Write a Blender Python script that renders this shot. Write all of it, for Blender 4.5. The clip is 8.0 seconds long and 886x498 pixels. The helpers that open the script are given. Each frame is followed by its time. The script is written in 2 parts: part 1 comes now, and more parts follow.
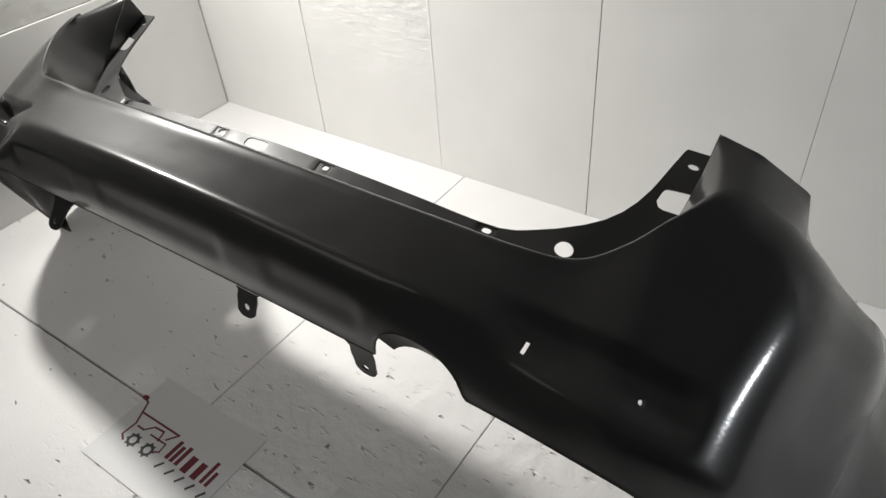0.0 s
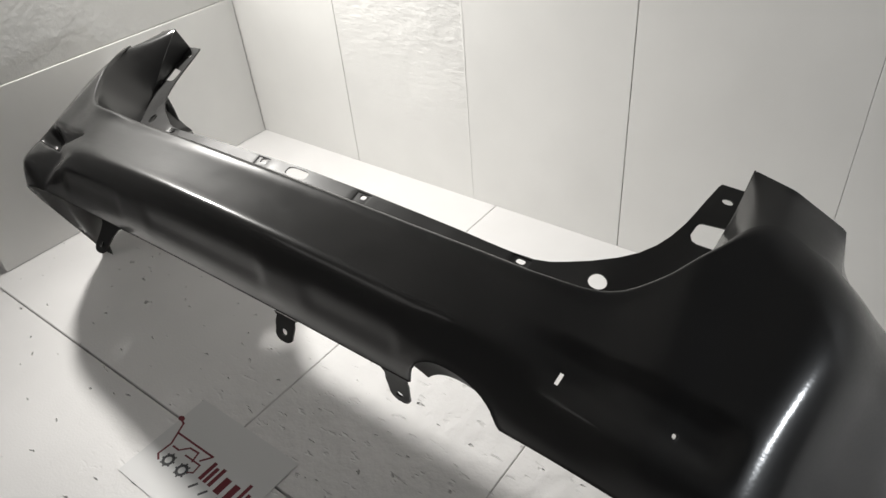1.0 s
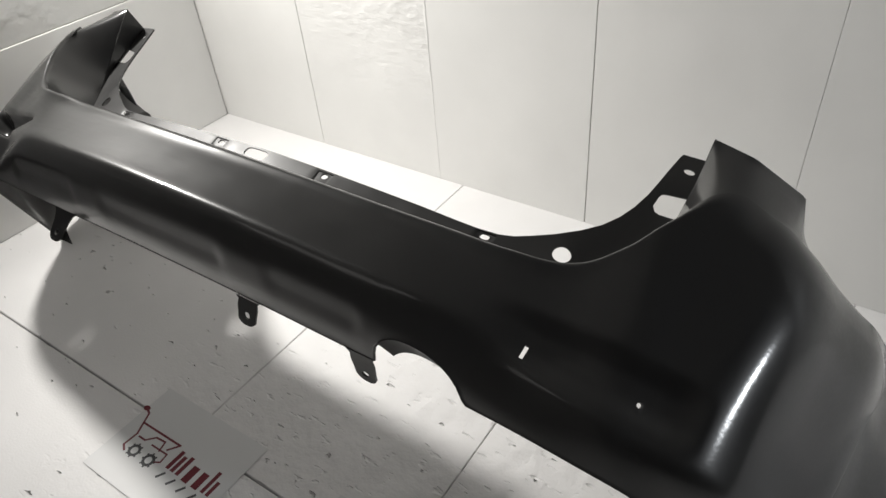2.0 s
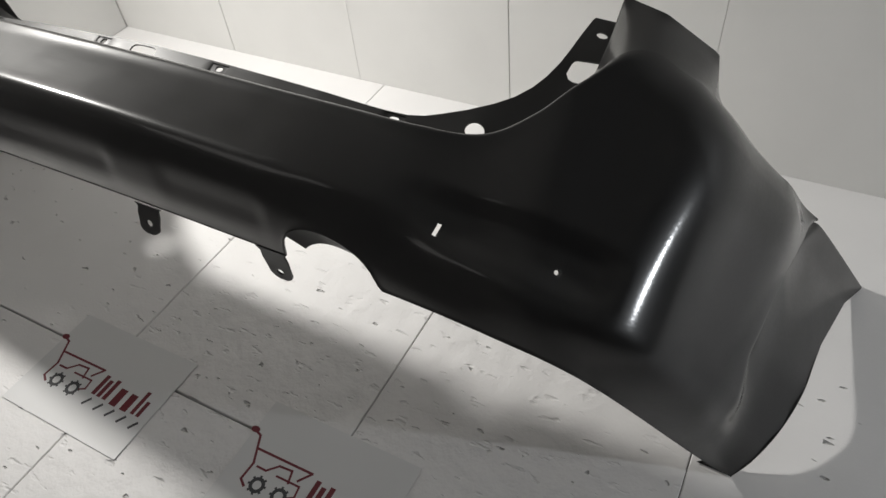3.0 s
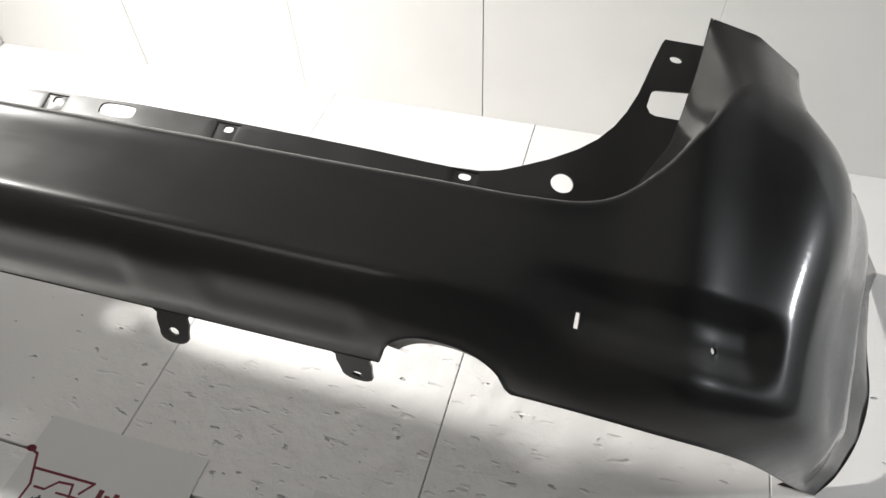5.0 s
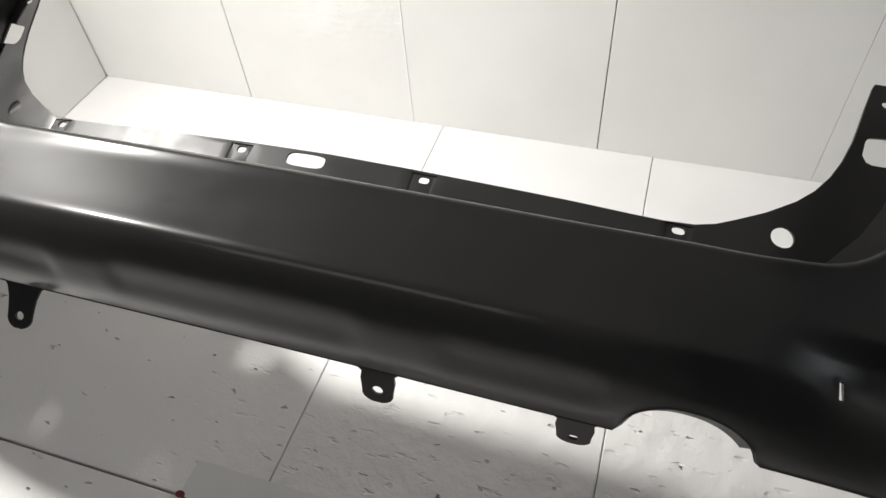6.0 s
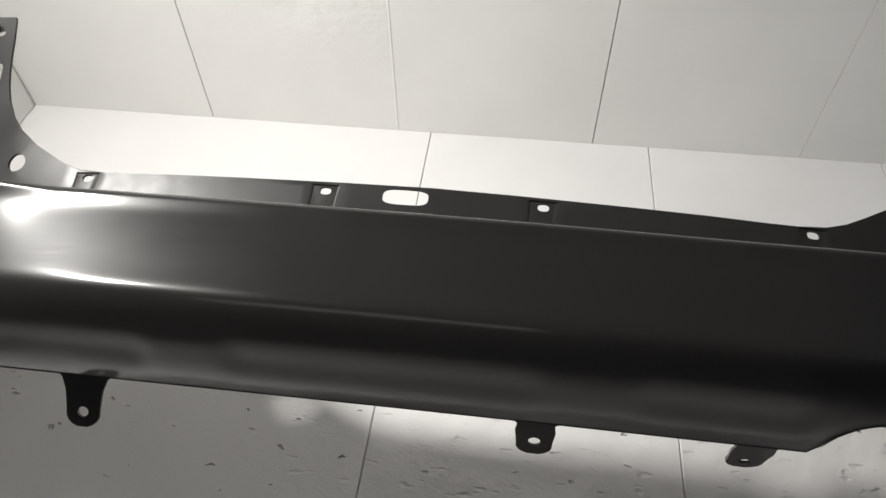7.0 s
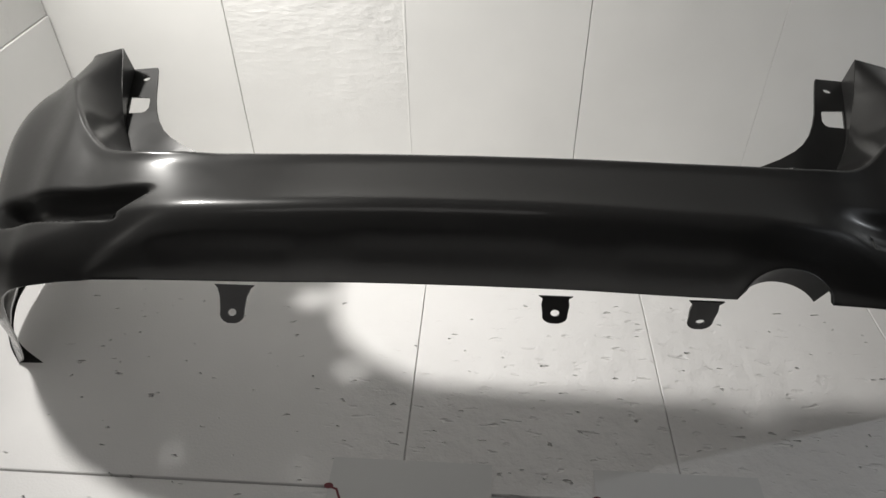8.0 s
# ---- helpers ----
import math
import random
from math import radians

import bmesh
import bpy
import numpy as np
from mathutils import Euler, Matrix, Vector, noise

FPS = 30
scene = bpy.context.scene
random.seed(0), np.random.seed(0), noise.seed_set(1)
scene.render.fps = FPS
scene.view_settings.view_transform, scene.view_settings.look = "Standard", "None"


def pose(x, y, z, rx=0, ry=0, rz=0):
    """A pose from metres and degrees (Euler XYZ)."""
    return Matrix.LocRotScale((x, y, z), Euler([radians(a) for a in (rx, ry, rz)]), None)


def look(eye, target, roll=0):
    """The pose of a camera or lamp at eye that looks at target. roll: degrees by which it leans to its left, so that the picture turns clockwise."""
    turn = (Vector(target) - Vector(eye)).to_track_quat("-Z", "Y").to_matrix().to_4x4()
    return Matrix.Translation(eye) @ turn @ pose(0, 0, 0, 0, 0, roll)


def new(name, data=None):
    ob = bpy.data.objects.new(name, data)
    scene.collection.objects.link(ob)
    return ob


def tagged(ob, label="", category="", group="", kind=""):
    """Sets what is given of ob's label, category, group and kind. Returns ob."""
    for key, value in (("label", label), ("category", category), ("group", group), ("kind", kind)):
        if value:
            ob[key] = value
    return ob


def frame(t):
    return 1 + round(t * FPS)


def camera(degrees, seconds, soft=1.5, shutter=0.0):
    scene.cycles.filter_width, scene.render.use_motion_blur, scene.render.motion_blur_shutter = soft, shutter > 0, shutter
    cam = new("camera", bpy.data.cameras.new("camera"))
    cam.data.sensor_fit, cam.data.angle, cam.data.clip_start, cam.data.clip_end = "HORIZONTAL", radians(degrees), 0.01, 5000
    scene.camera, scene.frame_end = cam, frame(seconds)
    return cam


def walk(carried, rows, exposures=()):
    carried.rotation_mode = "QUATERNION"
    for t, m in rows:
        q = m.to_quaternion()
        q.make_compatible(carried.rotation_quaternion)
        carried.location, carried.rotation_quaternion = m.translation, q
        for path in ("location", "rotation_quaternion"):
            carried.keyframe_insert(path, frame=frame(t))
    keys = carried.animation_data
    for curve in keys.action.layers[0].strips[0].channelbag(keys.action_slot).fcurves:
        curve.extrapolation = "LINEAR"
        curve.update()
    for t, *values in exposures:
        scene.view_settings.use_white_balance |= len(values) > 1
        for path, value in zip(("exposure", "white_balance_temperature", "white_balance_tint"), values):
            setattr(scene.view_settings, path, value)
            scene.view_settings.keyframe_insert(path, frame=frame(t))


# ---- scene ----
cam = camera(65.3, 8.0)
PATH = [
    (0, (0.266, 0.254, 1.087), (-0.679, 1.479, -0.181), -5.1),
    (0.5, (0.265, 0.241, 1.105), (-0.776, 1.455, -0.096), -5.8),
    (1, (0.264, 0.238, 1.104), (-0.767, 1.459, -0.099), -5.7),
    (1.2, (0.266, 0.245, 1.101), (-0.758, 1.482, -0.091), -5.9),
    (2.3, (0.279, 0.251, 1.073), (-0.616, 1.485, -0.223), -5.5),
    (2.5, (0.286, 0.257, 1.059), (-0.557, 1.483, -0.278), -5.7),
    (3, (0.306, 0.267, 1.022), (-0.449, 1.446, -0.406), -6.8),
    (3.5, (0.312, 0.278, 1.0), (-0.388, 1.4, -0.501), -7.8),
    (4, (0.289, 0.3, 1.003), (-0.392, 1.436, -0.495), -7.1),
    (4.2, (0.265, 0.319, 1.006), (-0.399, 1.472, -0.488), -5.9),
    (5.3, (-0.094, 0.339, 1.045), (-0.437, 1.593, -0.475), -1.8),
    (5.5, (-0.141, 0.337, 1.047), (-0.484, 1.598, -0.467), -0.6),
    (6, (-0.206, 0.329, 1.057), (-0.694, 1.575, -0.429), -5.2),
    (6.5, (-0.318, 0.377, 1.02), (-0.694, 1.592, -0.524), -4.0),
    (7, (-0.478, 0.354, 1.054), (-0.657, 1.641, -0.466), -1.2),
    (7.5, (-0.522, 0.159, 1.08), (-0.602, 1.669, -0.229), 1.3),
    (8, (-0.54, -0.064, 1.107), (-0.657, 1.48, -0.159), -0.9),
]
EXPOSURES = [(0, -.03), (0.5, -.1), (1.2, -.1), (2.5, 0), (3.5, -.3), (4.2, -.2), (5.3, .7), (5.5, .7), (6.0, .2), (6.5, .45), (7.0, -.16), (7.5, -.34), (8.0, -.22)]
walk(cam, [(t, look(eye, target, roll)) for t, eye, target, roll in PATH], EXPOSURES)

# ---- world and lamps ----
world = bpy.data.worlds.new("world")
scene.world = world
world.use_nodes = True
world.node_tree.nodes["Background"].inputs[0].default_value = (0.9, 0.95, 1.0, 1)
world.node_tree.nodes["Background"].inputs[1].default_value = 0.08
flood_data = bpy.data.lights.new("flood_light", "AREA")
flood_data.shape, flood_data.size, flood_data.energy, flood_data.color = "DISK", 0.125, 16.5, (1.0, 0.975, 0.93)
flood_light = new("flood_light", flood_data)
flood_data.spread = radians(125)
flood_light.matrix_world = look((-1.58, 0.99, 1.36), (-0.5, 1.2, 0.2))
cool_data = bpy.data.lights.new("room_light", "AREA")
cool_data.shape, cool_data.size, cool_data.energy, cool_data.color = "DISK", 0.034, 7.6, (0.92, 0.96, 1.0)
room_light = new("room_light", cool_data)
room_light.matrix_world = look((2.0, 1.06, 0.98), (0.1, 0.85, 0.2))
# added fill lamp, unseen, over the front floor to lift the shadowed boards
fill_data = bpy.data.lights.new("fill_light", "AREA")
fill_data.shape, fill_data.size, fill_data.size_y, fill_data.energy, fill_data.color = "RECTANGLE", 2.4, 0.8, 6.5, (1.0, 0.96, 0.93)
fill_light = new("fill_light", fill_data)
fill_light.matrix_world = look((-1.3, -1.2, 2.62), (-1.3, -1.19, 0.0))



# ---- materials ----
def mat(name, colour, rough=0.5, metal=0.0, spec=0.5):
    m = bpy.data.materials.new(name)
    m.use_nodes = True
    b = m.node_tree.nodes["Principled BSDF"]
    b.inputs["Base Color"].default_value = (*colour, 1)
    b.inputs["Roughness"].default_value = rough
    b.inputs["Metallic"].default_value = metal
    b.inputs["Specular IOR Level"].default_value = spec
    return m, m.node_tree, b


def node(nt, kind, **values):
    n = nt.nodes.new(kind)
    for k, v in values.items():
        n.inputs[k.replace("_", " ")].default_value = v
    return n


def ramp(nt, fac, stops):
    n = nt.nodes.new("ShaderNodeValToRGB")
    while len(n.color_ramp.elements) < len(stops):
        n.color_ramp.elements.new(0.5)
    for e, (p, c) in zip(n.color_ramp.elements, stops):
        e.position = p
        e.color = (c, c, c, 1) if isinstance(c, float) else (*c, 1)
    nt.links.new(fac, n.inputs[0])
    return n


def board_material(name, colour, dents, rough=0.55, patch=None, nicks=0.0):
    """White board: faint mottling, fine grain, small cuts, and a rough patch where asked: (strength, lowest z)."""
    m, nt, b = mat(name, colour, rough, spec=0.3)

    def math_node(op, a, c):
        n = nt.nodes.new("ShaderNodeMath")
        n.operation = op
        for k, v in enumerate((a, c)):
            if isinstance(v, (int, float)):
                n.inputs[k].default_value = v
            else:
                nt.links.new(v, n.inputs[k])
        return n.outputs[0]

    co = nt.nodes.new("ShaderNodeTexCoord")
    big = node(nt, "ShaderNodeTexNoise", Scale=3.0, Detail=6.0)
    fine = node(nt, "ShaderNodeTexNoise", Scale=220.0, Detail=3.0)
    region = node(nt, "ShaderNodeTexNoise", Scale=2.3, Detail=2.0)
    lumps = node(nt, "ShaderNodeTexNoise", Scale=17.0, Detail=4.0)
    stretch = nt.nodes.new("ShaderNodeMapping")
    stretch.inputs["Scale"].default_value = (1.0, 2.6, 2.6)
    stretch.inputs["Rotation"].default_value = (0, 0, 0.3)
    nt.links.new(co.outputs["Object"], stretch.inputs["Vector"])
    for n in (big, fine, region, lumps):
        nt.links.new(co.outputs["Object"], n.inputs["Vector"])
    cuts = node(nt, "ShaderNodeTexNoise", Scale=21.0, Detail=3.0)
    nt.links.new(stretch.outputs[0], cuts.inputs["Vector"])
    tone = ramp(nt, big.outputs["Fac"], [(0.3, tuple(c * 0.92 for c in colour)), (0.7, colour)])
    paint = tone.outputs[0]
    height = math_node("MULTIPLY", fine.outputs["Fac"], 0.10)
    if nicks:
        warp = nt.nodes.new("ShaderNodeMixRGB")
        warp.inputs[0].default_value = 0.06
        nt.links.new(stretch.outputs[0], warp.inputs[1])
        nt.links.new(cuts.outputs["Color"], warp.inputs[2])
        spot = nt.nodes.new("ShaderNodeSeparateXYZ")
        nt.links.new(co.outputs["Object"], spot.inputs[0])
        clean = math_node("GREATER_THAN", spot.outputs["Y"], 1.1)
        for scale, size, share in ((9.0, 0.045, 0.36), (17.0, 0.065, 0.24), (5.0, 0.036, 0.26)):
            cell = node(nt, "ShaderNodeTexVoronoi", Scale=scale)
            cell.voronoi_dimensions = "2D"
            nt.links.new(warp.outputs[0], cell.inputs["Vector"])
            pit = ramp(nt, cell.outputs["Distance"], [(0.0, 0.0), (size * 0.5, 0.15), (size, 1.0)])
            chosen = math_node("MAXIMUM", math_node("GREATER_THAN", cell.outputs["Color"], share), clean)
            whole = math_node("MAXIMUM", pit.outputs[0], chosen)
            height = math_node("ADD", height, math_node("MULTIPLY", whole, 3.2 * nicks))
            # shade inside the nicks, painted into the board colour
            pit_shade = nt.nodes.new("ShaderNodeMixRGB")
            pit_shade.blend_type = "MULTIPLY"
            pit_shade.inputs[0].default_value = 1.0
            nt.links.new(paint, pit_shade.inputs[1])
            nt.links.new(ramp(nt, whole, [(0.0, 0.9), (0.8, 1.0)]).outputs[0], pit_shade.inputs[2])
            paint = pit_shade.outputs[0]
        away = nt.nodes.new("ShaderNodeVectorMath")
        away.operation = "DISTANCE"
        nt.links.new(co.outputs["Object"], away.inputs[0])
        away.inputs[1].default_value = (-0.25, 0.62, 0)
        reach = math_node("ADD", away.outputs["Value"], math_node("MULTIPLY", region.outputs["Fac"], 0.35))
        where = ramp(nt, reach, [(0.50, 1.0), (0.90, 0.0)])
        height = math_node("ADD", height, math_node("MULTIPLY", math_node("MULTIPLY", lumps.outputs["Fac"], where.outputs[0]), 1.7 * nicks))
        dents_at = node(nt, "ShaderNodeTexNoise", Scale=23.0, Detail=2.0)
        nt.links.new(stretch.outputs[0], dents_at.inputs["Vector"])
        sunk = ramp(nt, dents_at.outputs["Fac"], [(0.63, 0.0), (0.74, 1.0)])
        height = math_node("SUBTRACT", height, math_node("MULTIPLY", math_node("MULTIPLY", sunk.outputs[0], where.outputs[0]), 0.7 * nicks))
    if patch:
        sep = nt.nodes.new("ShaderNodeSeparateXYZ")
        nt.links.new(co.outputs["Object"], sep.inputs[0])
        level = math_node("ADD", sep.outputs["Z"], math_node("MULTIPLY", region.outputs["Fac"], 0.5))
        where = ramp(nt, math_node("SUBTRACT", level, patch[1]), [(0.0, 0.0), (0.30, 1.0)])
        height = math_node("ADD", height, math_node("MULTIPLY", math_node("MULTIPLY", lumps.outputs["Fac"], where.outputs[0]), patch[0]))
        height = math_node("ADD", height, math_node("MULTIPLY", math_node("MULTIPLY", cuts.outputs["Fac"], where.outputs[0]), patch[0] * 0.8))
    nt.links.new(paint, b.inputs["Base Color"])
    bump = node(nt, "ShaderNodeBump", Strength=dents, Distance=0.004)
    nt.links.new(height, bump.inputs["Height"])
    nt.links.new(bump.outputs[0], b.inputs["Normal"])
    return m


WHITE = (0.85, 0.845, 0.825)
m_wall = board_material("wall_board", WHITE, 0.10)
m_stucco = board_material("stucco_board", WHITE, 1.0, patch=(1.5, 0.42))
m_floor = board_material("floor_board", (0.82, 0.81, 0.805), 1.0, nicks=1.1)
m_plaster = board_material("rough_plaster", (0.74, 0.735, 0.715), 0.6, patch=(1.0, -0.5))
m_gap, _, _ = mat("dark_gap", (0.03, 0.03, 0.03), 0.8)
# bright paint for the unseen room shell, set to bounce fill light
m_bounce, _, _ = mat("bounce_paint", (0.76, 0.755, 0.75), 0.7)
# dark grey chosen for what the wing panel mirrors
m_reflection_grey, _, _ = mat("reflection_grey", (0.14, 0.14, 0.145), 0.7)
# raised white, so the upper face and flange mirror something bright
m_ceiling_bounce, _, _ = mat("ceiling_bounce_paint", (0.82, 0.815, 0.8), 0.7)
m_black, nt, b = mat("black_plastic", (0.018, 0.0178, 0.0176), 0.35, spec=0.16)
co = nt.nodes.new("ShaderNodeTexCoord")
haze = node(nt, "ShaderNodeTexNoise", Scale=14.0, Detail=5.0)
nt.links.new(co.outputs["Object"], haze.inputs["Vector"])
scuff_map = nt.nodes.new("ShaderNodeMapping")
scuff_map.inputs["Scale"].default_value = (5, 70, 70)
nt.links.new(co.outputs["Object"], scuff_map.inputs["Vector"])
scuffs = node(nt, "ShaderNodeTexNoise", Scale=3.0, Detail=4.0)
nt.links.new(scuff_map.outputs[0], scuffs.inputs["Vector"])
blend = nt.nodes.new("ShaderNodeMixRGB")
blend.inputs[0].default_value = 0.35
nt.links.new(haze.outputs["Fac"], blend.inputs[1])
nt.links.new(scuffs.outputs["Fac"], blend.inputs[2])
rough = ramp(nt, blend.outputs[0], [(0.35, 0.31), (0.65, 0.39)])
nt.links.new(rough.outputs[0], b.inputs["Roughness"])
b.inputs["Specular IOR Level"].default_value = 0.16
b.inputs["Coat Weight"].default_value = 0.85
b.inputs["Coat IOR"].default_value = 1.36
gloss = ramp(nt, blend.outputs[0], [(0.35, 0.09), (0.65, 0.15)])
nt.links.new(gloss.outputs[0], b.inputs["Coat Roughness"])
bump = node(nt, "ShaderNodeBump", Strength=0.03, Distance=0.001)
nt.links.new(haze.outputs["Fac"], bump.inputs["Height"])
nt.links.new(bump.outputs[0], b.inputs["Normal"])
# fine scuffs along the cover draw the gloss out across them
scratch = node(nt, "ShaderNodeBump", Strength=0.10, Distance=0.0006)
nt.links.new(scuffs.outputs["Fac"], scratch.inputs["Height"])
nt.links.new(scratch.outputs[0], b.inputs["Coat Normal"])
m_matte, nt, b = mat("matte_black_plastic", (0.026, 0.0258, 0.0256), 0.4, spec=0.32)
co = nt.nodes.new("ShaderNodeTexCoord")
haze = node(nt, "ShaderNodeTexNoise", Scale=22.0, Detail=5.0)
nt.links.new(co.outputs["Object"], haze.inputs["Vector"])
nt.links.new(ramp(nt, haze.outputs["Fac"], [(0.35, 0.34), (0.7, 0.46)]).outputs[0], b.inputs["Roughness"])
m_paper, _, _ = mat("paper", (0.70, 0.70, 0.70), 0.5)
m_maroon, _, _ = mat("maroon_print", (0.16, 0.02, 0.03), 0.5)
m_ink, _, _ = mat("grey_print", (0.06, 0.06, 0.065), 0.5)


# ---- builders ----
def finish(bm, name, material, parent=None, label="", smooth=True):
    me = bpy.data.meshes.new(name)
    bm.normal_update()
    bm.to_mesh(me)
    bm.free()
    me.materials.append(material)
    if smooth:
        me.polygons.foreach_set("use_smooth", [True] * len(me.polygons))
    ob = new(name, me)
    ob.parent = parent
    if label:
        ob["label"] = label
    return ob


def part(name, bm, material, parent, label="", smooth=True):
    return finish(bm, name, material, parent, label, smooth)


def box(bm, x0, x1, y0, y1, z0, z1):
    v = [bm.verts.new((x, y, z)) for x in (x0, x1) for y in (y0, y1) for z in (z0, z1)]
    for f in ((0, 1, 3, 2), (4, 6, 7, 5), (0, 4, 5, 1), (2, 3, 7, 6), (0, 2, 6, 4), (1, 5, 7, 3)):
        bm.faces.new([v[i] for i in f])


def board(name, x0, x1, y0, y1, z0, z1, material, parent=None, label="", edge=0.0015):
    bm = bmesh.new()
    box(bm, x0, x1, y0, y1, z0, z1)
    bmesh.ops.bevel(bm, geom=bm.edges[:], offset=edge, segments=1, affect="EDGES")
    return finish(bm, name, material, parent, label, smooth=False)


# ---- the booth ----
WALL_Y, LEFT_X, GAP_Y = 1.6, -1.659, 0.607
ground = tagged(board("floor", -4.2, 3.2, -3.2, 1.9, -0.06, -0.025, m_gap, edge=0.001), "dark sub-floor under white display boards", "floor", kind="structure")
G = 0.0015
rows = [
    (-1.72, -0.6735, GAP_Y + 0.002, 1.66), (-0.6735, -0.1735, GAP_Y + 0.002, 1.66), (-0.1735, 0.3315, GAP_Y + 0.002, 1.66), (0.3315, 1.33, GAP_Y + 0.002, 1.66), (1.33, 2.4, GAP_Y + 0.002, 1.66),
    (-2.63, -1.632, -0.39, GAP_Y - 0.002), (-1.632, -0.632, -0.39, GAP_Y - 0.002), (-0.632, 0.368, -0.39, GAP_Y - 0.002), (0.368, 1.368, -0.39, GAP_Y - 0.002), (1.368, 2.4, -0.39, GAP_Y - 0.002),
]
for x0, x1, y0, y1 in rows:
    board("floor_board", x0 + G / 2, x1 - G / 2, y0, y1, -0.022, 0.0, m_floor, ground)
wall = tagged(board("wall_back", -1.75, 2.4, 1.66, 1.7, -0.02, 2.7, m_gap), "white panelled back wall of a photo booth", "wall", kind="structure")
for x0, x1 in ((-1.72, -1.203), (-1.203, -0.752), (-0.752, -0.3), (-0.3, 0.157), (0.157, 0.61), (0.61, 1.06), (1.06, 1.5), (1.5, 2.4)):
    gl, gr = (0.0001 if x in (-0.752,) else 0.0004 if x > 0.1 else 0.0011 for x in (x0, x1))
    board("panel", x0 + gl, x1 - gr, WALL_Y, 1.655, 0.0, 2.65, m_stucco if x0 == -1.203 else m_wall, wall, edge=0.0008)
bm = bmesh.new()
rng = random.Random(4)
prof = []
for k in range(140):
    z = k * 2.6 / 139
    w = 0.0028 + 0.0014 * rng.random() + (0.002 if z > 0.42 else 0)
    prof.append([bm.verts.new((-0.752 + x + rng.uniform(-.0006, .0006), WALL_Y + y, z)) for x, y in ((-w, 0.001), (-w * .5, -0.0007), (w * .5, -0.0007), (w, 0.001))])
for a, c in zip(prof, prof[1:]):
    for k in range(3):
        bm.faces.new((a[k], a[k + 1], c[k + 1], c[k]))
finish(bm, "sealant_bead", m_wall, wall)
wall_left = tagged(board("wall_left", -1.74, -1.702, 0.65, 1.7, -0.02, 2.7, m_plaster), "white booth side wall with rough plaster above", "wall", kind="structure")
board("panel", -1.70, LEFT_X, 0.652, 1.597, 0.001, 0.468, m_wall, wall_left)
board("plaster_panel", -1.70, LEFT_X - 0.004, 0.652, 1.597, 0.470, 2.65, m_plaster, wall_left)
# unseen room shell, added around the booth to bounce lamp light back
board("bounce_floor", -4.2, 2.4, -3.2, -0.41, -0.024, -0.004, m_bounce)["kind"] = "structure"
board("bounce_wall_front", -4.2, 3.2, -3.24, -3.2, -0.06, 2.7, m_bounce)["kind"] = "structure"
board("bounce_wall_side", -4.24, -4.2, -3.2, 1.9, -0.06, 2.7, m_bounce)["kind"] = "structure"
# unseen wall, added dark so the right wing reflects little light
board("reflection_wall_right", 2.4, 2.44, -3.2, 1.9, -0.06, 2.7, m_reflection_grey)["kind"] = "structure"
board("bounce_wall_rear", -4.2, -1.76, 1.9, 1.94, -0.06, 2.7, m_bounce)["kind"] = "structure"
# unseen lid over the room, added for bounce and reflections
board("bounce_ceiling", -4.2, 3.2, -3.2, 1.9, 2.7, 2.74, m_ceiling_bounce)["kind"] = "structure"

# ---- the bumper: X across, Y away from its outer face, Z up on the car ----
TOPZ = 0.78
bumper = new("bumper_cover")
bumper.matrix_world = Matrix.Translation((-0.5615, 0, 0)) @ pose(0, 0, 0, -66, 0, 0) @ Matrix.Translation((0, 0, TOPZ))
tagged(bumper, "unpainted black plastic rear bumper cover standing on its wing ends", "car bumper")


def spline(points, n):
    """n points along a Catmull-Rom curve through the points, evenly by its parameter."""
    p = np.array(points, float)
    q = np.vstack([2 * p[0] - p[1], p, 2 * p[-1] - p[-2]])
    out = []
    for u in np.linspace(0, len(p) - 1 - 1e-9, n):
        i = int(u)
        t = u - i
        a, b_, c, d = q[i], q[i + 1], q[i + 2], q[i + 3]
        out.append(0.5 * (2 * b_ + (c - a) * t + (2 * a - 5 * b_ + 4 * c - d) * t * t + (3 * b_ - a - 3 * c + d) * t ** 3))
    return np.array(out)


def step(x, a, b_):
    t = np.clip((x - a) / (b_ - a), 0, 1)
    return t * t * (3 - 2 * t)


# stations from the middle to the wing end: lower edge (x, y), belly (x, y) and upper edge (x, y, z)
LOWER = [(0, -.107), (.15, -.105), (.3, -.097), (.42, -.095), (.52, -.097), (.60, -.098), (.66, -.085), (.71, -.065), (.75, -.03), (.778, .02), (.803, .075), (.83, .135), (.865, .21), (.905, .285), (.93, .322), (.954, .344)]
BELLY = [(0, -.242), (.15, -.238), (.3, -.2245), (.415, -.210), (.515, -.178), (.59, -.157), (.64, -.146), (.678, -.134), (.712, -.115), (.752, -.0905), (.797, -.059), (.832, .006), (.878, .098), (.928, .195), (.968, .285), (1.024, .372)]
UPPER = [(0, -.212, .180), (.15, -.210, .180), (.3, -.203, .181), (.41, -.196, .183), (.50, -.189, .185), (.571, -.168, .203), (.62, -.158, .247), (.655, -.150, .300), (.694, -.128, .360), (.742, -.098, .366), (.797, -.058, .3655), (.836, .04, .383), (.885, .15, .399), (.93, .25, .417), (.985, .36, .434), (1.086, .539, .430)]
ARCH_Z, ARCH_X, ARCH_Y = (.004, .038, .096, .169, .265, .378, .430), (.954, .976, 1.0, 1.018, 1.031, 1.06, 1.086), (.344, .331, .330, .351, .411, .494, .539)
MID = ((0, .2, .5, .8, 1), (0, .46, .79, .955, 1))
SIDE = ((0, .15, .5, .8, 1), (0, .24, .64, .88, 1))
NA, NV = 340, 84


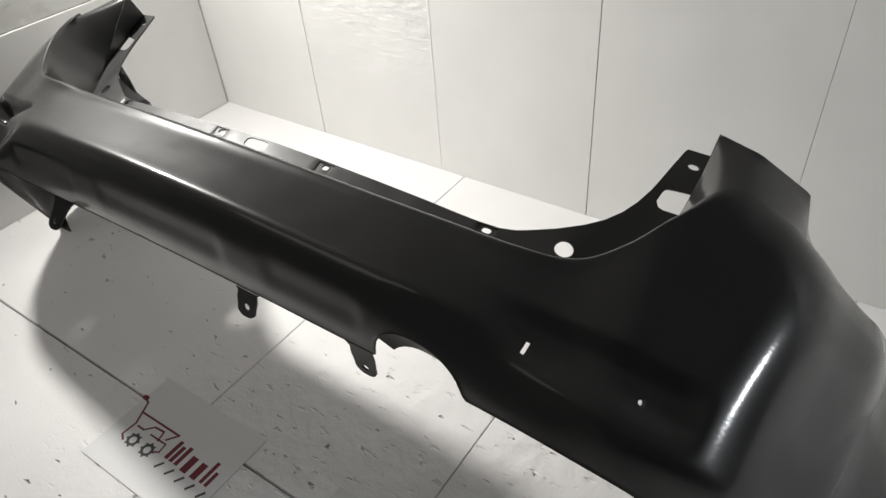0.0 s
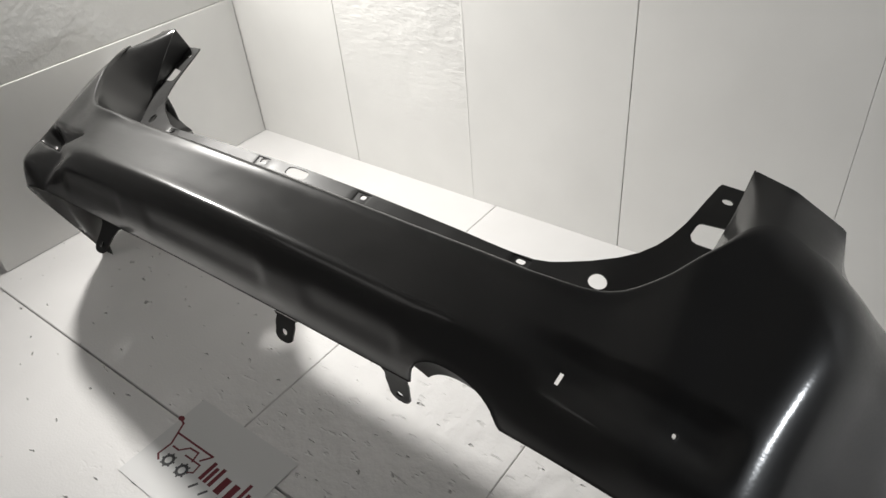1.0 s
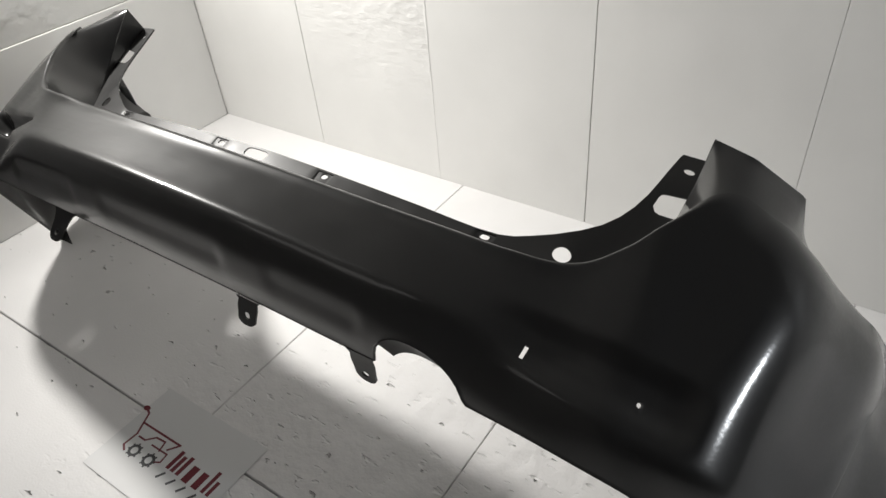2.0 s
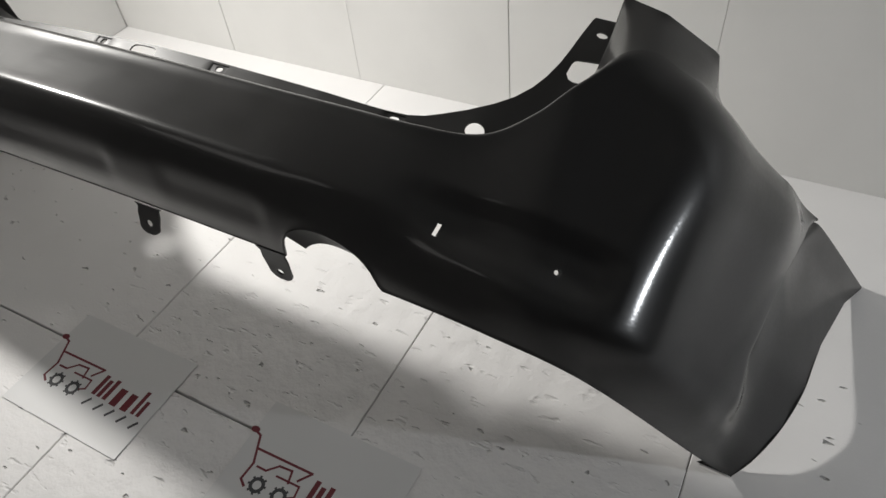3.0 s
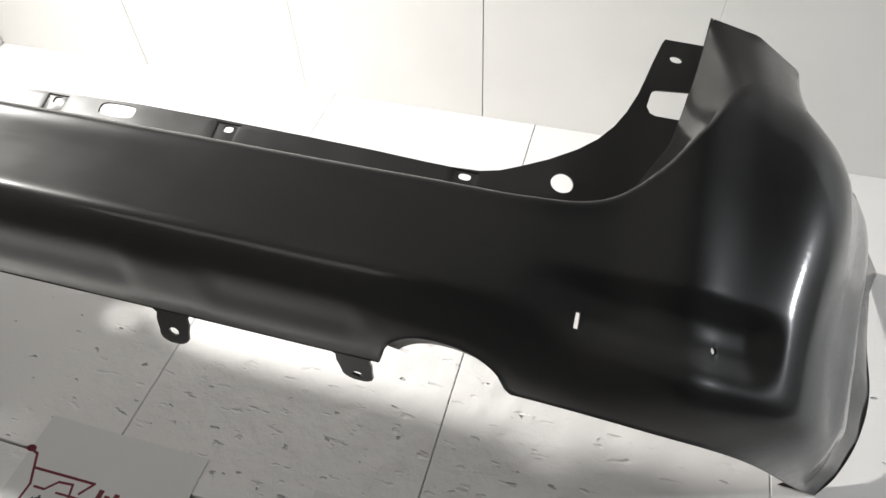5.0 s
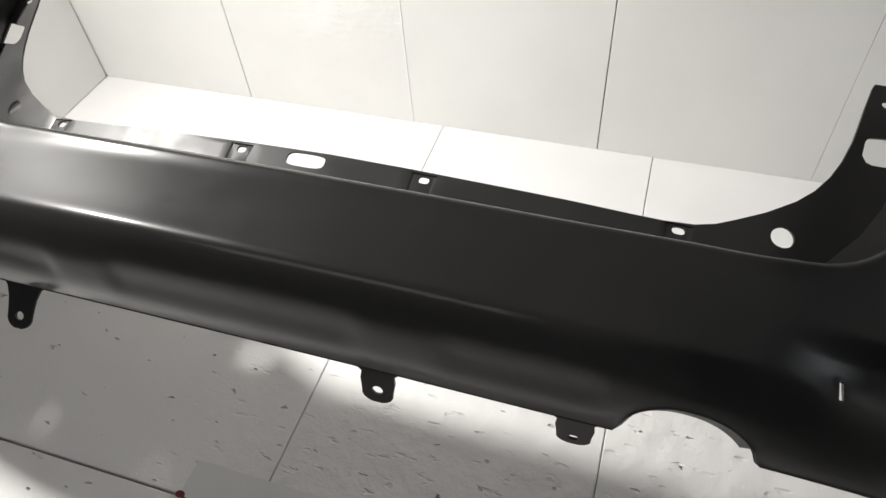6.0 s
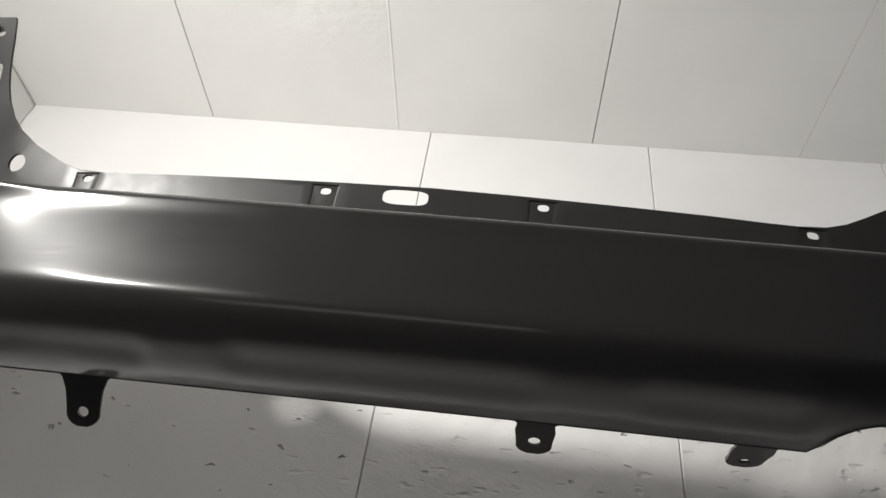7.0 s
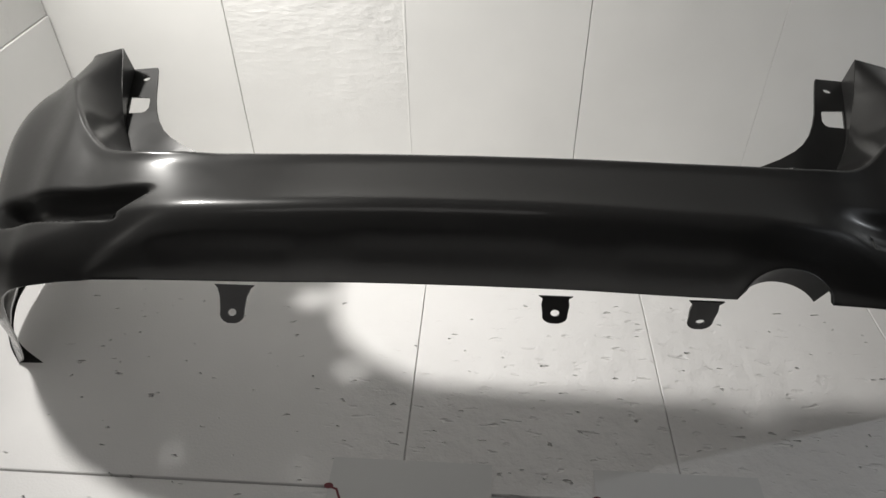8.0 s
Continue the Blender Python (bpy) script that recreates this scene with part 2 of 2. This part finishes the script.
def fullness(x, v, side):
    """How far from the lower edge to the belly the skin has come in plan at the fraction v of the way up."""
    line = 0.58 - 0.13 * np.clip(v / 0.9, 0, 1) ** 1.6
    soft = 0.012 if side < 0 else 0.15
    w = step(x, line - soft, line + soft)
    return np.interp(v, *MID) * (1 - w) + np.interp(v, *SIDE) * w


def edge_shift(x, side):
    """How far the top edge of the skin is set back from its station."""
    x = np.abs(x)
    lean = .011 if side > 0 else .011 * (1 - .5 * step(x, .37, .46))
    return (lean - .0022) * (1 - step(x, .60, .68))


def rounded(curve, spread=0.040):
    """Round the plan curve off where the bumper turns its corner; spread is along the curve, in metres."""
    run = np.concatenate([[0], np.cumsum(np.linalg.norm(np.diff(curve[:, :2], axis=0), axis=1))])
    w = np.exp(-0.5 * ((run[:, None] - run[None, :]) / spread) ** 2)
    w *= np.gradient(run)[None, :]
    soft = (w / w.sum(1, keepdims=True)) @ curve
    m = (step(curve[:, 0], .70, .77) * (1 - step(curve[:, 0], .88, .94)))[:, None]
    return curve + (soft - curve) * m + m * (.010, -.003, 0)[:curve.shape[1]]


def skin_half(side):
    low, mid, up = spline(LOWER, NA), rounded(spline(BELLY, NA)), rounded(spline(UPPER, NA))
    grid = np.zeros((NA, NV, 3))
    for i in range(NA):
        zlow = 0.008 - 0.004 * step(low[i, 0], 0.5, 0.7)
        if side > 0 and 0.384 < low[i, 0] < 0.515:
            f = (low[i, 0] - 0.384) / 0.131
            zlow += 0.0275 * (1 - abs(2 * f - 1) ** 2.2) ** 0.62
        for j, v in enumerate(np.linspace(0, 1, NV)):
            z = zlow + (up[i, 2] - zlow) * v
            vz = z / up[i, 2]
            vb = 0.465 - 0.350 * step(mid[i, 0], 0.50, 0.72)
            if vz < vb:
                x, y = low[i] + (mid[i] - low[i]) * fullness(low[i, 0], vz / vb, side)
            else:
                u = (vz - vb) / (1 - vb)
                x, y = mid[i] + (up[i, :2] - mid[i]) * u ** (0.85 + 0.2 * step(mid[i, 0], 0.5, 0.7))
                y += (0.011 * u * (1 if side > 0 else 1 - .5 * step(mid[i, 0], .37, .46)) - 0.0022 * step(u, 0.88, 1.0)) * (1 - step(mid[i, 0], 0.60, 0.68))
                full = 0.018 * step(mid[i, 0], 0.72, 0.82) * (1 - step(mid[i, 0], 0.90, 0.97)) * math.sin(math.pi * u ** 2.4)
                x, y = x + 0.85 * full, y - 0.35 * full
            grid[i, j] = (x, y, z)
    # draw the last stations to the line of the wheel arch
    last = grid[-1]
    gap = np.stack([np.interp(last[:, 2], ARCH_Z, ARCH_X) - last[:, 0], np.interp(last[:, 2], ARCH_Z, ARCH_Y) - last[:, 1]], 1)
    pull = step(np.linspace(0, 1, NA), 0.70, 1.15) / step(1.0, 0.70, 1.15)
    grid[:, :, :2] += gap[None] * pull[:, None, None]
    grid[:, :, 0] *= side
    return grid


def details(g):
    """Reflector recesses, pockets along the lower edge and the raised panel before the wheel arch."""
    sx, y, z = g[:, :, 0], g[:, :, 1], g[:, :, 2]
    x, r = np.abs(sx), sx > 0
    foot = np.where(r, 0.074 + 0.03 * (x - 0.53), 0.080 + 0.085 * (x - 0.52))
    top = np.where(r, 0.121 + 0.04 * (x - 0.53), 0.121 + 0.06 * (x - 0.46))
    x0 = np.where(r, 0.545, 0.530 - 0.055 * np.clip((z - 0.09) / 0.03, 0, 1))
    soft, f0, t1 = np.where(r, .055, .015), np.where(r, .026, .004), np.where(r, .018, .008)
    d = np.where(r, 0.015, 0.046) * step(x, x0 - soft, x0 + soft) * (1 - step(x, 0.730, 0.775))
    d = d * step(z, foot - f0, foot + f0) * (1 - step(z, top - 0.012, top + t1))
    for p0, p1 in ((-.47, -.235), (-.175, .135), (.20, .375)):
        d = d + 0.0062 * step(sx, p0, p0 + .024) * (1 - step(sx, p1 - .024, p1)) * step(z, .006, .034) * (1 - step(z, .032, .052))
    low = np.clip((.42 - z) / .25, 0, 1.3)
    line, w = np.interp(z, (.07, .144, .283, .384, .43), (.20, .168, .204, .278, .315)), .005 + .010 * low ** 3
    rise = .012 * step(y, 0.02, .22) * (1 - step(y, line - w, line + w)) * step(z, .045, .085) * (1 - .5 * step(z, .36, .42)) - .006 * np.exp(-((y - line - .004) / .007) ** 2) * step(z, .11, .17) * (x > .88)
    out = g.copy()
    out[:, :, 0] += np.sign(sx) * rise
    out[:, :, 1] += d - .35 * rise
    return out


right, left = skin_half(1), skin_half(-1)
grid = np.concatenate([left[:0:-1], right])


def eased(g, times):
    for _ in range(times):
        soft = g.copy()
        soft[1:-1, 1:-1] = (g[1:-1, 1:-1] * 4 + g[:-2, 1:-1] + g[2:, 1:-1] + g[1:-1, :-2] + g[1:-1, 2:]) / 8
        g = soft
    return g


grid = eased(grid, 22)
# the ridge softened near the far-side recess, shaped to widen the flood light's highlight
soften = np.exp(-((grid[:, :, 0] + .37) / .06) ** 2)[:, :, None]
grid = eased(details(grid + (eased(grid, 40) - grid) * soften), 3)

# rolled lower and upper edges
WELL_LOW = [(.50, -.189, .185), (.545, -.176, .193), (.571, -.168, .203), (.62, -.158, .247), (.655, -.150, .300), (.677, -.141, .336), (.694, -.128, .360), (.715, -.113, .364), (.742, -.098, .366), (.797, -.058, .3655), (.836, .04, .383), (.885, .15, .399), (.93, .25, .417)]
WELL_UP = [(.520, -.110, .200), (.548, -.075, .215), (.572, -.053, .242), (.605, -.043, .283), (.632, -.047, .335), (.645, -.072, .410), (.650, -.095, .475), (.705, -.084, .467), (.772, -.004, .480), (.786, .019, .430), (.826, .088, .414), (.880, .18, .417), (.93, .255, .4195)]
wl, wu = spline(WELL_LOW, 200), spline(WELL_UP, 200)
edge = grid[:, -1]
roll = np.zeros_like(edge)
reach = np.zeros(len(edge))
for i, p in enumerate(edge):
    if abs(p[0]) < 0.52:
        roll[i] = (0, .97, .24)
    elif abs(p[0]) < 0.90:
        k = int(np.argmin(((wl - (abs(p[0]), p[1], p[2])) ** 2).sum(1)))
        d = wu[k] - wl[k]
        reach[i] = 0.5 * np.linalg.norm(d)
        roll[i] = d / (np.linalg.norm(d) + 1e-6) * (math.copysign(1, p[0]), 1, 1)
for _ in range(6):
    roll[1:-1] = (roll[:-2] + 2 * roll[1:-1] + roll[2:]) / 4
bottom = grid[:, 0]
rows_low = [bottom + (0, .0006, -.0012)]
rise = edge - grid[:, -3]
rise /= np.linalg.norm(rise, axis=1)[:, None]
rows_up = [edge + rise * .006 * math.sin(a) + roll * .006 * (1 - math.cos(a)) for a in (.35, .7, 1.05, 1.4)]
rows_up.append(rows_up[-1] + roll * .005)
grid = np.concatenate([np.stack(rows_low, 1), grid, np.stack(rows_up, 1)], 1)


def shoulder(x):
    """Where along the top edge the skin turns into the shoulder in a wide soft bend."""
    x = np.abs(x)
    return step(x, .690, .735) * (1 - step(x, .885, .925))


SHOULDER = 0.032
last, tail = 9, len(rows_up)
start = grid[:, -tail - last]
finish_at = edge + roll * np.minimum(SHOULDER, reach)[:, None]
weight = shoulder(edge[:, 0])[:, None]
for k in range(last + tail):
    f = k / (last + tail - 1)
    bend = start * (1 - f) ** 2 + edge * 2 * f * (1 - f) + finish_at * f * f
    j = grid.shape[1] - last - tail + k
    grid[:, j] += (bend - grid[:, j]) * weight


def sheet(bm, g, skip=()):
    vs = [[bm.verts.new(p) for p in row] for row in g]
    for i in range(len(vs) - 1):
        for j in range(len(vs[0]) - 1):
            if (i, j) not in skip:
                bm.faces.new((vs[i][j], vs[i + 1][j], vs[i + 1][j + 1], vs[i][j + 1]))
    return vs


def thick(ob, t=0.003, offset=-1):
    m = ob.modifiers.new("thickness", "SOLIDIFY")
    m.thickness, m.offset, m.use_even_offset = t, offset, False
    e = ob.modifiers.new("edges", "EDGE_SPLIT")
    e.split_angle = radians(40)
    return ob


# the slit and the round hole in the reflector recess
skip = set()
for hx, hz, rx, rz in ((.5670, .0860, .0021, .0088), (.7000, .0925, .0034, .0040), (-.5500, .1025, .0034, .0105), (-.6990, .098, .0032, .0038)):
    flat = (grid[:, :, 0] - hx) ** 2 + (grid[:, :, 2] - hz) ** 2
    ci, cj = np.unravel_index(np.argmin(flat), flat.shape)
    hj = max(1, int(round(rz / (grid[ci, cj + 1, 2] - grid[ci, cj, 2]))))
    round_hole = rz < .005
    for i in range(ci - 1, ci + 2):
        for j in range(cj - hj, cj + hj + 1):
            u, w = (i - ci), (j - cj) / hj
            if round_hole and u and w:
                u, w = u * .71, w * .71
            grid[i, j, 0], grid[i, j, 2] = hx + u * rx, hz + w * rz
    skip |= {(i, j) for i in (ci - 1, ci) for j in range(cj - hj, cj + hj)}

bm = bmesh.new()
sheet(bm, grid, skip)
skin = thick(part("outer_skin", bm, m_black, bumper))

# lamp wells with the shoulder over the wing
RIDGE = [(.520, -.110, .200), (.548, -.075, .215), (.572, -.053, .242), (.605, -.043, .283), (.632, -.047, .335), (.645, -.072, .410), (.650, -.095, .475)]
FOOT = [(.520, -.070, .200), (.548, -.062, .213), (.574, -.052, .243), (.608, -.041, .285), (.636, -.035, .345), (.650, -.032, .415), (.657, -.030, .478)]
for side in (1, -1):
    lo = rounded(spline(WELL_LOW, 110))
    lo[:, 1] += edge_shift(lo[:, 0], side)
    at = np.linspace(0, 12, 110)
    up = np.stack([np.interp(at, range(13), [p[k] for p in WELL_UP]) for k in range(3)], 1)
    g = np.zeros((110, 16, 3))
    span = np.linalg.norm(up - lo, axis=1)
    begin = np.maximum(0.03, shoulder(lo[:, 0]) * (np.minimum(SHOULDER, 0.5 * span) - 0.004) / span)[:, None]
    for j, v in enumerate(np.linspace(0, 1, 16)):
        g[:, j] = lo + (up - lo) * (begin + (1 - begin) * v)
        hollow = 0.008 * math.sin(math.pi * v) * (1 - step(np.linspace(0, 12, 110), 5, 7))
        g[:, j, 1] += hollow
    g = eased(g, 14)
    g[:, :, 0] *= side
    bm = bmesh.new()
    sheet(bm, g)
    thick(part("lamp_well", bm, m_black, bumper), 0.0025, -1 if side > 0 else 1)
    g = np.zeros((60, 6, 3))
    a, c = spline(RIDGE, 60), spline(FOOT, 60)
    for j, v in enumerate(np.linspace(0, 1, 6)):
        g[:, j] = a + (c - a) * v
    g[:, :, 0] *= side
    bm = bmesh.new()
    sheet(bm, g)
    thick(part("side_web", bm, m_matte, bumper), 0.0025, 0)

# mounting flange with its holes
PLATE_X = (0, .12, .30, .41, .52, .60, .66)
PLATE_Y = (-.109, -.107, -.097, -.087, -.070, -.043, -.030)
CLIPS = (-.416, -.122, .121, .4125)


def plate_y(x):
    return float(np.interp(abs(x), PLATE_X, PLATE_Y))


def flange_point(x, z):
    y = plate_y(x) + .14 * min(z - .222, .03) * (1 - float(step(abs(x), .42, .54)))
    for hx in CLIPS:
        if hx - .0151 < x < hx + .0131 and .2099 < z < .2436:
            y += .0018
    return (x, y, z)


def ring(cx, cz, rx, rz, n=20, power=2.0):
    out = []
    for k in range(n):
        c, s_ = math.cos(2 * math.pi * k / n), math.sin(2 * math.pi * k / n)
        out.append((cx + rx * math.copysign(abs(c) ** (2 / power), c), cz + rz * math.copysign(abs(s_) ** (2 / power), s_)))
    return out


from mathutils.geometry import delaunay_2d_cdt

back = [(0, .2485), (.1, .2475), (.22, .2465), (.30, .2455), (.36, .2445), (.395, .2445), (.428, .2475), (.45, .254), (.47, .2635), (.50, .279), (.53, .300), (.55, .320), (.566, .343), (.577, .366), (.586, .393), (.591, .415), (.596, .440), (.603, .470), (.6055, .4755), (.657, .480)]
inner = [(.650, .415), (.643, .37), (.628, .32), (.598, .27), (.568, .236), (.53, .200), (.45, .196), (.3, .195), (.15, .195)]
right_outline = back + inner
outline = right_outline + [(0, .195)] + [(-x, z) for x, z in inner[::-1]] + [(-x, z) for x, z in back[:0:-1]]
holes = []
for sgn in (1, -1):
    holes += [ring(sgn * .521, .2545, .0128, .0118), ring(sgn * .6225, .4515, .0078, .0047, 14)]
    holes.append([(sgn * x, z) for x, z in ((.600, .397), (.602, .402), (.606, .4045), (.6445, .412), (.6395, .373), (.610, .3705), (.603, .3725), (.598, .380))])
holes.append(ring(-.031, .2350, .0258, .0098, 24, 3.5))
for hx in CLIPS:
    holes.append(ring(hx, .2365, .0072 if abs(hx) > .3 else .0064, .0048, 14, 2.6))


def inside(x, z, poly):
    hit = False
    for (x0, z0), (x1, z1) in zip(poly, poly[1:] + poly[:1]):
        if (z0 > z) != (z1 > z) and x < (x1 - x0) * (z - z0) / (z1 - z0) + x0:
            hit = not hit
    return hit


seats = []
for hx in CLIPS:
    seats.append([(hx - .015, .210), (hx + .011, .210), (hx + .013, .2435), (hx - .015, .2435)])
    seats.append([(hx - .0185, .208), (hx + .0135, .208), (hx + .0165, .2441), (hx - .0175, .2441)])
pts, edges = [], []
for loop in [outline] + holes + seats:
    n0 = len(pts)
    pts += [Vector(p) for p in loop]
    edges += [(n0 + i, n0 + (i + 1) % len(loop)) for i in range(len(loop))]
for x in np.arange(-.65, .651, .02):
    for z in (.203, .222, .231, .24, .26, .275, .295, .31, .34, .371, .40, .43, .46):
        if inside(x, z, outline) and not any(inside(x, z, h) for h in holes):
            pts.append(Vector((float(x), z)))
vs, _, tris, *_ = delaunay_2d_cdt(pts, edges, [], 0, 1e-6)
bm = bmesh.new()
bv = [bm.verts.new(flange_point(*v)) for v in vs]
for t in tris:
    cx, cz = sum(vs[i][0] for i in t) / 3, sum(vs[i][1] for i in t) / 3
    if inside(cx, cz, outline) and not any(inside(cx, cz, h) for h in holes):
        bm.faces.new([bv[i] for i in t])
bmesh.ops.delete(bm, geom=[v for v in bm.verts if not v.link_faces], context="VERTS")
ledge = []
for x in np.linspace(-.53, .53, 107):
    up_y = float(np.interp(abs(x), [p[0] for p in UPPER[:6]], [p[1] for p in UPPER[:6]]))
    up_z = float(np.interp(abs(x), [p[0] for p in UPPER[:6]], [p[2] for p in UPPER[:6]]))
    up_y += float(edge_shift(x, x))
    ledge.append([(x, up_y + .006, up_z + .001), (x, (up_y + plate_y(x)) / 2, .193), (x, plate_y(x), .1975)])
sheet(bm, np.array(ledge))
bmesh.ops.recalc_face_normals(bm, faces=bm.faces[:])
thick(part("mounting_flange", bm, m_matte, bumper), 0.0028, 0)

# turned-in lip of the exhaust opening
run = [p for p in grid[:, 1] if .392 < p[0] < .508]
bm = bmesh.new()
sheet(bm, np.array([[p + (0, k * .052, k * .004) for k in (0, .2, .5, 1)] for p in run]))
thick(part("exhaust_lip", bm, m_matte, bumper), 0.0025, 0)

# return lips of the wheel arches and the small feet under them
for side in (1, -1):
    curve = spline(list(zip(ARCH_X, ARCH_Y, ARCH_Z)), 60)
    bm = bmesh.new()
    sheet(bm, np.array([[(side * (x - k * .012), y + k * .001, z) for k in (0, .3, 1)] for x, y, z in curve]))
    thick(part("arch_lip", bm, m_matte, bumper), 0.002, 0)
    bm = bmesh.new()
    rows_ = []
    for k, (x, y, z) in enumerate(curve[:14]):
        f = 1 - k / 13
        rows_.append([(side * (x - .012), y, z), (side * (x - .012 - .020 * f), y + .002, z + .001), (side * (x - .012 - .040 * f), y + .003, z + .002)])
    sheet(bm, np.array(rows_))
    thick(part("foot_gusset", bm, m_black, bumper), 0.002, 0)

# tabs under the lower edge
for tx, ty, tz, wide in ((-.349, -.087, -.028, .062), (.129, -.082, -.008, .050), (.345, -.060, -.004, .050)):
    root_y, root_z = -.101, .011
    half = [(wide / 2, 0), (wide / 2 - .006, .10), (.0205, .32), (.0185, .62)] + [(.0185 * math.cos(k), .74 + .26 * math.sin(k)) for k in (0.2, 0.55, 0.9, 1.25)]
    shape = half + [(-x, v) for x, v in half[::-1]]
    ns = len(shape)
    d = Vector((0, ty - root_y, tz - root_z))
    d = d * ((d.length + 0.017) / d.length)
    hole_at = 1 - 0.017 / d.length
    loop = [(x, v * d.length) for x, v in shape]
    hole = ring(0, hole_at * d.length, .0065, .0055, 12)
    pts = [Vector(p) for p in loop + hole]
    edges = [(i, (i + 1) % ns) for i in range(ns)] + [(ns + i, ns + (i + 1) % 12) for i in range(12)]
    vs, _, tris, *_ = delaunay_2d_cdt(pts, edges, [], 0, 1e-6)
    bm = bmesh.new()
    u = d.normalized()
    bv = [bm.verts.new((tx + v[0], root_y + u.y * v[1], root_z + u.z * v[1])) for v in vs]
    for t in tris:
        cx, cz = sum(vs[i][0] for i in t) / 3, sum(vs[i][1] for i in t) / 3
        if inside(cx, cz, loop) and not inside(cx, cz, hole):
            bm.faces.new([bv[i] for i in t])
    thick(part("mounting_tab", bm, m_black, bumper), 0.003, 0)

# ---- printed sheets on the floor ----
def slab(bm, pts, z, h):
    lo_ = [bm.verts.new((x, y, z)) for x, y in pts]
    hi_ = [bm.verts.new((x, y, z + h)) for x, y in pts]
    bm.faces.new(hi_)
    for i in range(len(pts)):
        j = (i + 1) % len(pts)
        bm.faces.new((lo_[i], lo_[j], hi_[j], hi_[i]))


for sx, sy in ((-.803, .459), (-.329, .459)):
    sheet_ob = new("printed_sheet")
    sheet_ob.location = (sx, sy, 0)
    tagged(sheet_ob, "white printed paper sheet with maroon emblem lying on the floor boards", "paper sheet", "printed sheets")
    bm = bmesh.new()
    slab(bm, [(0, 0), (.291, 0), (.291, .208), (0, .208)], 0.0015, 0.0008)
    paper = part("paper", bm, m_paper, sheet_ob, smooth=False)

    def stroke(pts, width, material, name, closed=False):
        bm = bmesh.new()
        n = len(pts)
        for i in range(n if closed else n - 1):
            a, c = Vector(pts[i]), Vector(pts[(i + 1) % n])
            d = (c - a).normalized()
            q = Vector((-d.y, d.x)) * width / 2
            e = d * width * 0.35
            slab(bm, [tuple(a - e - q), tuple(c + e - q), tuple(c + e + q), tuple(a - e + q)], 0.0023, 0.0001 + 0.00001 * i)
        return part(name, bm, material, paper, smooth=False)

    # cart emblem in plain strokes, and plain blocks for the lettering
    stroke([(.004, .147), (.016, .143), (.037, .098), (.035, .068), (.047, .060)], .0042, m_maroon, "emblem_handle")
    stroke([(.026, .122), (.137, .124), (.122, .104)], .0042, m_maroon, "emblem_basket")
    stroke([(.046, .096), (.064, .096), (.080, .112), (.104, .114), (.110, .094)], .0038, m_maroon, "emblem_roof")
    stroke([(.086, .096), (.130, .097), (.133, .079), (.122, .073)], .0034, m_maroon, "emblem_body")
    bm = bmesh.new()
    slab(bm, ring(.001, .149, .0085, .0058, 14), .0023, .0002)
    part("emblem_grip", bm, m_maroon, paper, smooth=False)
    for wx in (.066, .109):
        bm = bmesh.new()
        n = 24
        for k in range(n):
            a0, a1 = 2 * math.pi * k / n, 2 * math.pi * (k + 1) / n
            ro = .0165 if k % 3 == 0 else .0135
            slab(bm, [(wx + r * math.cos(a), .070 + r * math.sin(a)) for r, a in ((.0075, a0), (ro, a0), (ro, a1), (.0075, a1))], .0023, .00012)
        part("emblem_wheel", bm, m_ink, paper, smooth=False)
    for x0, w, h in ((.150, .009, .036), (.163, .009, .030), (.177, .009, .036), (.197, .016, .024), (.224, .015, .024), (.248, .008, .042), (.261, .008, .026)):
        stroke([(x0 + w / 2, .080), (x0 + w / 2, .080 + h)], w, m_maroon, "print_bar")
    for k in range(5):
        x0 = .152 + k * .029
        stroke([(x0, .055), (x0 + .008, .068)], .005, m_ink, "print_bar")
